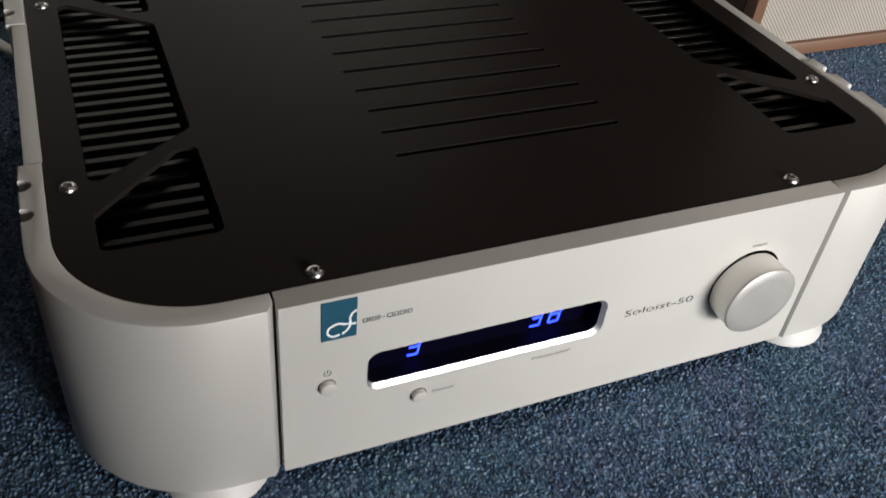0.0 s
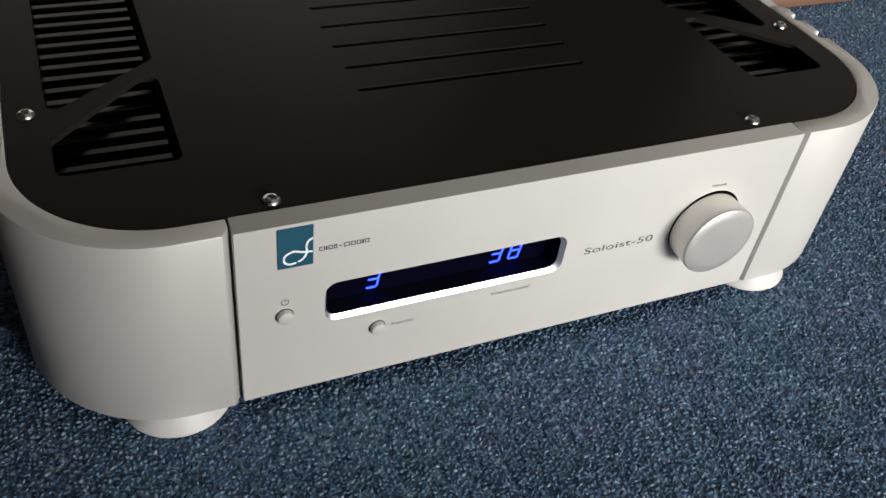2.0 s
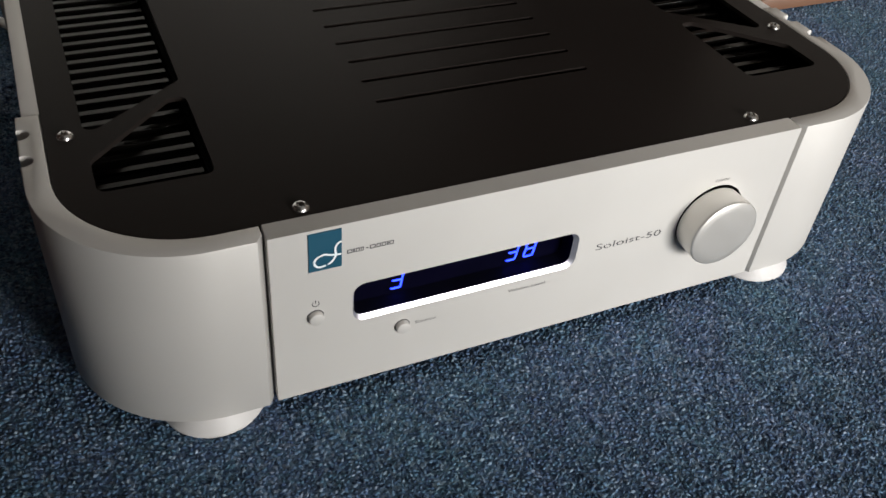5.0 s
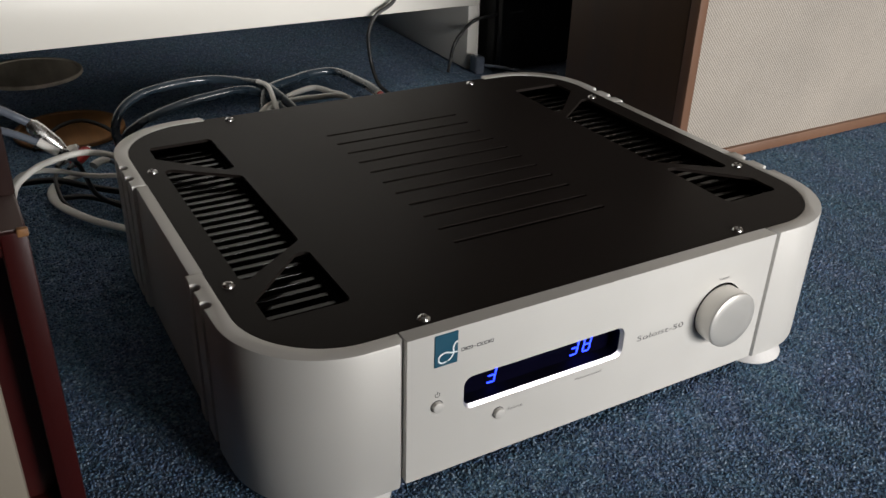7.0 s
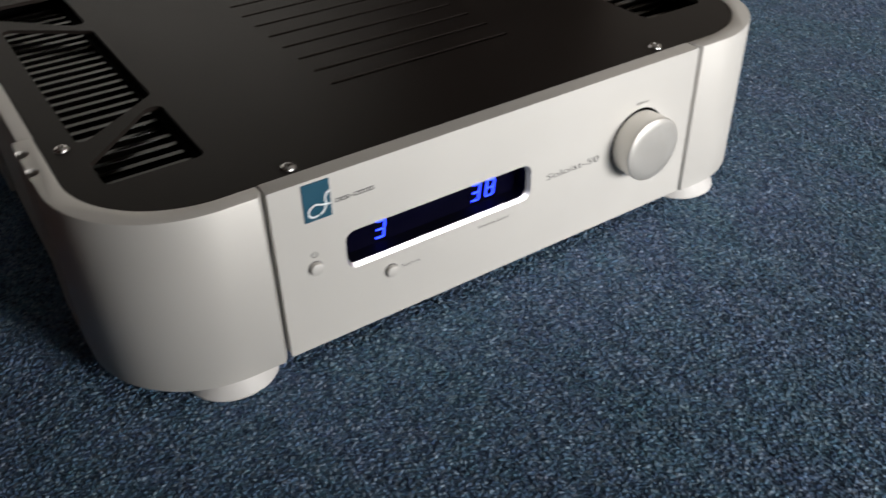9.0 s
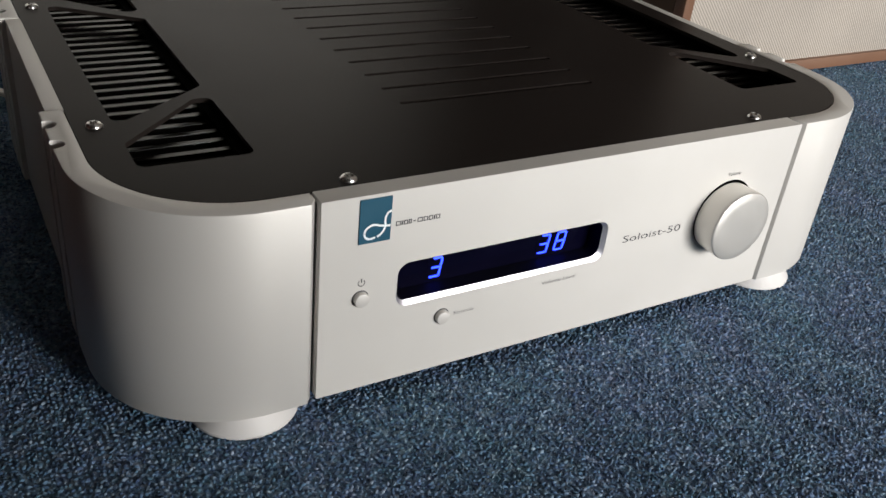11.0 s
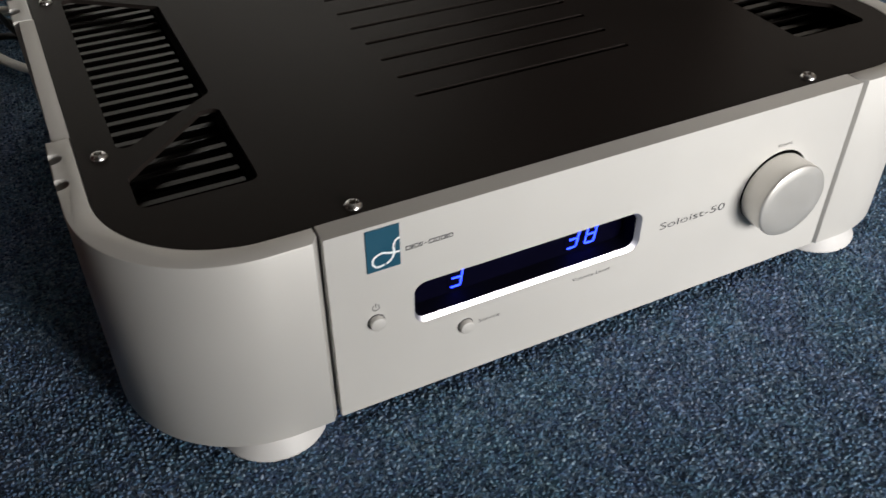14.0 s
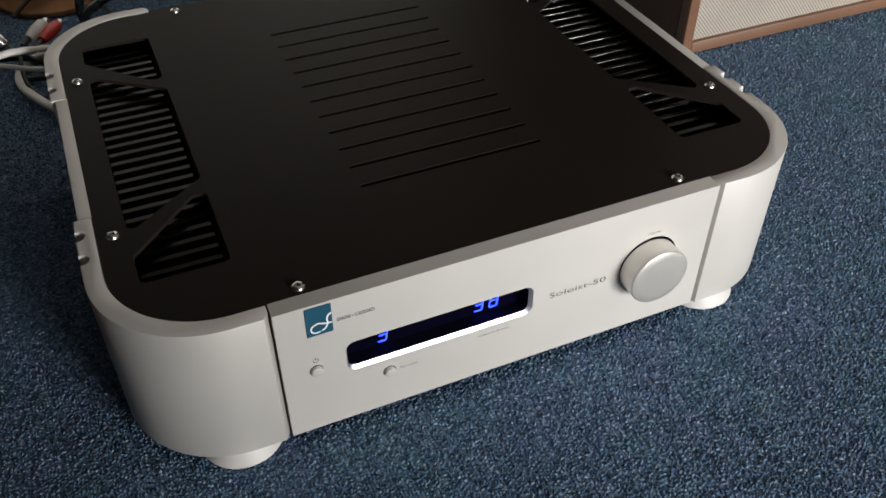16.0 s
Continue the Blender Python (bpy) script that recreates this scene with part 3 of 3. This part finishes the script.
framed((-0.3135, 0.101, 0.1914), "dark red cabinet stacked on another, cream panel", 0.33, 0.22, 0.20, 0.003, 0.012, 0.012, 0.0085, DARK_RED)


# ---- cables and clutter behind the amplifier ----
def cable(name, points, r, material, label, flat=1.0):
    return tagged(finish(name, tube(points, r, 12, 10, flat), material), label, "cable", name.replace("_", " ") + "s behind the amplifier")


cable("power_cable", [(-0.180, 0.48, 0.006), (-0.197, 0.528, 0.045), (-0.193, 0.540, 0.070), (-0.170, 0.551, 0.085), (-0.134, 0.558, 0.090), (-0.092, 0.561, 0.090), (-0.063, 0.540, 0.090), (-0.044, 0.507, 0.090), (-0.030, 0.46, 0.075), (-0.02, 0.396, 0.05)], 0.0045, DARK_CABLE, "thick dark blue cable looped behind the amplifier")
cable("power_cable", [(-0.060, 0.48, 0.075), (-0.046, 0.507, 0.088), (-0.008, 0.526, 0.090), (0.018, 0.536, 0.090), (0.042, 0.531, 0.090), (0.051, 0.490, 0.090), (0.054, 0.450, 0.089), (0.055, 0.396, 0.075)], 0.0045, DARK_CABLE, "thick dark blue cable plugged in behind the amplifier")
cable("power_cable", [(-0.200, 0.46, 0.006), (-0.197, 0.50, 0.055), (-0.181, 0.496, 0.075), (-0.148, 0.514, 0.080), (-0.106, 0.521, 0.085), (-0.060, 0.514, 0.088), (-0.040, 0.47, 0.075), (-0.035, 0.396, 0.05)], 0.0042, DARK_CABLE, "thick dark blue cable looped behind the amplifier")
tagged(finish("cable_tie", tube([(-0.053, 0.516, 0.096), (-0.047, 0.500, 0.094), (-0.052, 0.468, 0.088), (-0.056, 0.445, 0.082)], 0.0026, 8, 6), WHITE_CABLE), "white cable tie round the dark cables", "cable tie")
tagged(finish("plug_collar", tube([(0.0530, 0.468, 0.0898), (0.0540, 0.444, 0.0885)], 0.0042, 14, 2), WHITE_CABLE), "white collar round a dark cable", "plug")
tagged(finish("plug_collar", tube([(0.0540, 0.4435, 0.0885), (0.0546, 0.425, 0.0850)], 0.0040, 14, 2), RED_PLASTIC), "red collar round a dark cable", "plug")
cable("signal_cable", [(-0.085, 0.40, 0.06), (-0.078, 0.445, 0.076), (-0.060, 0.475, 0.080), (-0.037, 0.493, 0.080), (-0.012, 0.510, 0.080), (0.010, 0.517, 0.080), (0.021, 0.496, 0.080), (0.030, 0.466, 0.079), (0.034, 0.396, 0.06)], 0.0030, WHITE_CABLE, "off-white cable looped behind the amplifier")
cable("signal_cable", [(-0.075, 0.40, 0.06), (-0.064, 0.455, 0.078), (-0.048, 0.479, 0.080), (-0.026, 0.488, 0.080), (-0.002, 0.487, 0.080), (0.030, 0.469, 0.080), (0.040, 0.396, 0.06)], 0.0030, WHITE_CABLE, "off-white cable looped behind the amplifier")
cable("speaker_cable", [(-0.320, 0.366, 0.004), (-0.316, 0.363, 0.035), (-0.3105, 0.364, 0.066), (-0.3045, 0.367, 0.084), (-0.295, 0.370, 0.092), (-0.284, 0.372, 0.0975), (-0.272, 0.369, 0.102), (-0.256, 0.368, 0.105), (-0.240, 0.379, 0.099), (-0.226, 0.397, 0.088), (-0.200, 0.412, 0.068), (-0.15, 0.398, 0.045)], 0.0032, WHITE_CABLE, "off-white flat cable arching over the carpet", 0.8)
cable("speaker_cable", [(-0.335, 0.43, 0.03), (-0.302, 0.412, 0.072), (-0.290, 0.405, 0.080), (-0.278, 0.402, 0.081), (-0.265, 0.401, 0.078), (-0.253, 0.402, 0.073), (-0.239, 0.404, 0.068), (-0.21, 0.408, 0.06), (-0.15, 0.398, 0.04)], 0.0022, WHITE_CABLE, "thin off-white cable running to the amplifier")
cable("flat_cable", [(-0.235, 0.562, 0.006), (-0.258, 0.548, 0.007), (-0.268, 0.523, 0.008), (-0.266, 0.490, 0.009), (-0.248, 0.452, 0.008), (-0.222, 0.418, 0.007), (-0.17, 0.36, 0.006)], 0.0045, WHITE_CABLE, "flat off-white cable lying in a loop on carpet", 0.6)
cable("speaker_cable", [(-0.37, 0.45, 0.155), (-0.325, 0.425, 0.145), (-0.302, 0.415, 0.134), (-0.282, 0.411, 0.1205)], 0.0036, GREY_CABLE, "clear grey cable ending in a bright plug")
cable("speaker_cable", [(-0.37, 0.44, 0.125), (-0.325, 0.415, 0.124), (-0.300, 0.407, 0.117), (-0.278, 0.401, 0.106)], 0.0032, GREY_CABLE, "clear grey cable ending in a white sleeve")
plug = thing("cable_plug", (-0.2830, 0.4110, 0.1212), "bright chrome barrel plug on a clear cable", "plug")
way = Vector((0.0230, -0.0095, -0.0265))
m = way.to_track_quat("Z", "Y").to_matrix().to_4x4()
L = way.length
part("barrel", turned(lathe([(0, 0), (0.0040, 0.0), (0.0060, L * 0.10), (0.0068, L * 0.3), (0.0066, L * 0.7), (0.0046, L * 0.95), (0, L)], 28), m), STEEL, plug, "chrome barrel")
part("tip", turned(lathe([(0, L), (0.003, L), (0.003, L * 1.25), (0.002, L * 1.3), (0, L * 1.3)], 20), m), GREY_CABLE, plug)
tagged(finish("cable_sleeve", tube([(-0.2790, 0.4015, 0.1070), (-0.2720, 0.3985, 0.1015), (-0.2660, 0.3975, 0.0968)], 0.0036, 12, 3), WHITE_CABLE), "white sleeve on the end of a cable", "plug")
tagged(finish("cable_sleeve", tube([(-0.3300, 0.3700, 0.1060), (-0.3185, 0.3690, 0.1055), (-0.3080, 0.3680, 0.1010)], 0.0042, 12, 4), GREEN_PLASTIC), "green sleeve on the end of a cable", "plug")
cable("thin_cable", [(-0.266, 0.3975, 0.0968), (-0.250, 0.420, 0.075), (-0.235, 0.45, 0.03), (-0.21, 0.46, 0.006)], 0.0022, BLACK_CABLE, "thin black cable dropping among the white cables")
tagged(finish("cable_sleeve", tube([(-0.2270, 0.510, 0.0350), (-0.2200, 0.515, 0.0362), (-0.2120, 0.520, 0.0352)], 0.0050, 12, 3, 0.7), WHITE_CABLE), "white connector lying behind the amplifier", "plug")
cable("thin_cable", [(-0.213, 0.519, 0.0352), (-0.204, 0.510, 0.030), (-0.198, 0.49, 0.012), (-0.19, 0.45, 0.004)], 0.0018, GREY_CABLE, "thin grey cable of a white connector")
cable("thin_cable", [(0.222, 0.726, 0.13), (0.207, 0.722, 0.111), (0.182, 0.720, 0.097), (0.171, 0.719, 0.077), (0.170, 0.718, 0.057), (0.172, 0.712, 0.030), (0.170, 0.685, 0.012), (0.174, 0.65, 0.004), (0.14, 0.50, 0.004), (0.10, 0.396, 0.03)], 0.0026, BLACK_CABLE, "thin black cable hanging down the console")
cable("thin_cable", [(0.298, 0.722, 0.004), (0.305, 0.728, 0.019), (0.309, 0.728, 0.038), (0.322, 0.728, 0.057), (0.350, 0.727, 0.075), (0.40, 0.690, 0.09)], 0.0024, BLACK_CABLE, "thin black cable beside the console leg")
cable("thin_cable", [(-0.268, 0.66, 0.004), (-0.239, 0.685, 0.016), (-0.215, 0.701, 0.016), (-0.198, 0.687, 0.016), (-0.181, 0.660, 0.010), (-0.17, 0.60, 0.004), (-0.20, 0.53, 0.004)], 0.0024, BLACK_CABLE, "thin black cable lying over a round board")
cable("thin_cable", [(-0.262, 0.515, 0.004), (-0.240, 0.50, 0.008), (-0.215, 0.47, 0.008), (-0.19, 0.43, 0.006)], 0.0028, BLACK_CABLE, "thin black cable lying on the carpet")
cable("thin_cable", [(-0.300, 0.57, 0.004), (-0.262, 0.545, 0.012), (-0.235, 0.52, 0.010), (-0.205, 0.50, 0.006)], 0.0032, BLACK_CABLE, "black cable lying among the white cables")


def phono_plug(a, b, material, label):
    ob = thing("phono_plug", a, label, "plug", "phono plugs")
    d = Vector(b) - Vector(a)
    q = d.to_track_quat("Z", "Y").to_matrix().to_4x4()
    n = d.length
    part("body", turned(lathe([(0, 0), (0.0048, 0), (0.0062, n * 0.1), (0.0064, n * 0.55), (0.0050, n * 0.85), (0.0042, n), (0, n)], 20), q), material, ob)
    part("tip", turned(lathe([(0, -0.007), (0.0030, -0.007), (0.0036, -0.005), (0.0036, 0.001), (0, 0.001)], 20), q), STEEL, ob, "metal tip")
    part("tail", turned(lathe([(0, n), (0.0026, n), (0.002, n * 1.4), (0, n * 1.4)], 16), q), BLACK_CABLE, ob)


phono_plug((-0.2361, 0.5700, 0.0321), (-0.2521, 0.5420, 0.0316), WHITE_CABLE, "white phono plug lying on the cables")
phono_plug((-0.2236, 0.5730, 0.0271), (-0.2411, 0.5430, 0.0271), RED_PLASTIC, "red phono plug lying on the cables")
cable("thin_cable", [(-0.256, 0.536, 0.0311), (-0.263, 0.515, 0.024), (-0.262, 0.49, 0.012), (-0.25, 0.47, 0.004)], 0.0020, BLACK_CABLE, "thin black cable of the phono plugs")


def round_board(place, r, material, label):
    ob = thing("round_board", place, label, "board", "round boards on the carpet")
    part("disc", lathe([(0, 0.0), (r * 0.9, 0.0), (r * 0.9, 0.0046), (0, 0.0046)], 56), material, ob)
    part("rim", lathe([(r * 0.9, 0.0), (r - 0.001, 0.0), (r, 0.0008), (r, 0.0045), (r - 0.0012, 0.0056), (r * 0.915, 0.0056), (r * 0.9, 0.0046)], 56), material, ob, "slightly raised rim")


round_board((-0.222, 0.712, 0.0), 0.062, CORK, "round orange-brown board lying on carpet")
round_board((-0.236, 0.962, 0.0), 0.070, PALE_WOOD, "round grey-brown board lying under the console")
PLG = thing("power_plug", (0.342, 0.714, 0.0), "grey plug lying beside the console leg", "plug")
part("body", box(-0.008, 0.007, -0.012, 0.010, 0.0, 0.026, 0.004, 3), GREY_CABLE, PLG)
part("cord", tube([(0.006, -0.01, 0.013), (0.02, -0.03, 0.014), (0.06, -0.05, 0.006), (0.10, -0.06, 0.004)], 0.0022), GREY_CABLE, PLG)


# ---- carpet pile, the finest detail last ----
def carpet_pile():
    """Short tufts set close together where the camera passes, one small dome each."""
    rng = np.random.default_rng(7)
    xs, ys = [], []
    for pitch, x0, x1, y0, y1 in ((0.0022, -0.50, 0.92, -0.30, 0.315), (0.0026, -0.33, -0.19, 0.315, 0.56), (0.0026, -0.19, 0.35, 0.40, 0.56), (0.0036, -0.55, 0.35, 0.56, 1.10)):
        gx, gy = np.meshgrid(np.arange(x0, x1, pitch), np.arange(y0, y1, pitch * 1.15))
        gy = gy + 0.5 * pitch * (np.arange(gx.shape[1]) % 2)[None]
        xs.append(gx.ravel() + rng.normal(0, 0.20 * pitch, gx.size))
        ys.append(gy.ravel() + rng.normal(0, 0.24 * pitch, gx.size))
    x, y = np.concatenate(xs), np.concatenate(ys)
    keep = ~((abs(x) < 0.14) & (y > 0.03) & (y < 0.36))
    keep &= ~((x < -0.33) & (y > 0.075) & (y < 0.55))
    x, y = x[keep], y[keep]
    n = len(x)
    turn = rng.uniform(-1.57, 1.57, n) * rng.uniform(0.4, 1.0, n) + 0.25
    long, wide, high = rng.uniform(0.0010, 0.0022, n), rng.uniform(0.0006, 0.0010, n), rng.uniform(0.0014, 0.0025, n)
    lean = rng.normal(0, 0.0004, (n, 2))
    k = 4
    a = np.arange(k) * 2 * np.pi / k
    co = np.zeros((n, 2 * k + 1, 3), np.float32)
    cs, sn = np.cos(turn)[:, None], np.sin(turn)[:, None]
    u, v = np.cos(a)[None] * long[:, None], np.sin(a)[None] * wide[:, None]
    for ring, grow, rise in ((0, 1.0, 0.0), (1, 0.82, 0.62)):
        co[:, ring * k:ring * k + k, 0] = x[:, None] + grow * (u * cs - v * sn) + rise * lean[:, :1]
        co[:, ring * k:ring * k + k, 1] = y[:, None] + grow * (u * sn + v * cs) + rise * lean[:, 1:]
        co[:, ring * k:ring * k + k, 2] = rise * high[:, None] - 0.0020
    co[:, 2 * k, 0], co[:, 2 * k, 1], co[:, 2 * k, 2] = x + lean[:, 0], y + lean[:, 1], high - 0.0020
    faces = [(k + i, k + (i + 1) % k, 2 * k) for i in range(k)]
    for i in range(k):
        j = (i + 1) % k
        faces += [(i, j, k + j), (i, k + j, k + i)]
    tri = (np.array(faces)[None] + (np.arange(n) * (2 * k + 1))[:, None, None]).reshape(-1)
    data = bpy.data.meshes.new("carpet_pile")
    data.vertices.add(n * (2 * k + 1))
    data.vertices.foreach_set("co", co.reshape(-1))
    count = len(tri) // 3
    data.loops.add(len(tri))
    data.loops.foreach_set("vertex_index", tri.astype(np.int32))
    data.polygons.add(count)
    data.polygons.foreach_set("loop_start", np.arange(0, 3 * count, 3, dtype=np.int32))
    data.polygons.foreach_set("use_smooth", np.ones(count, bool))
    data.update(calc_edges=True)
    data.validate()
    data.materials.append(PILE)
    tagged(new("carpet_pile", data), "short speckled blue carpet pile", "carpet", "", "stuff")


carpet_pile()
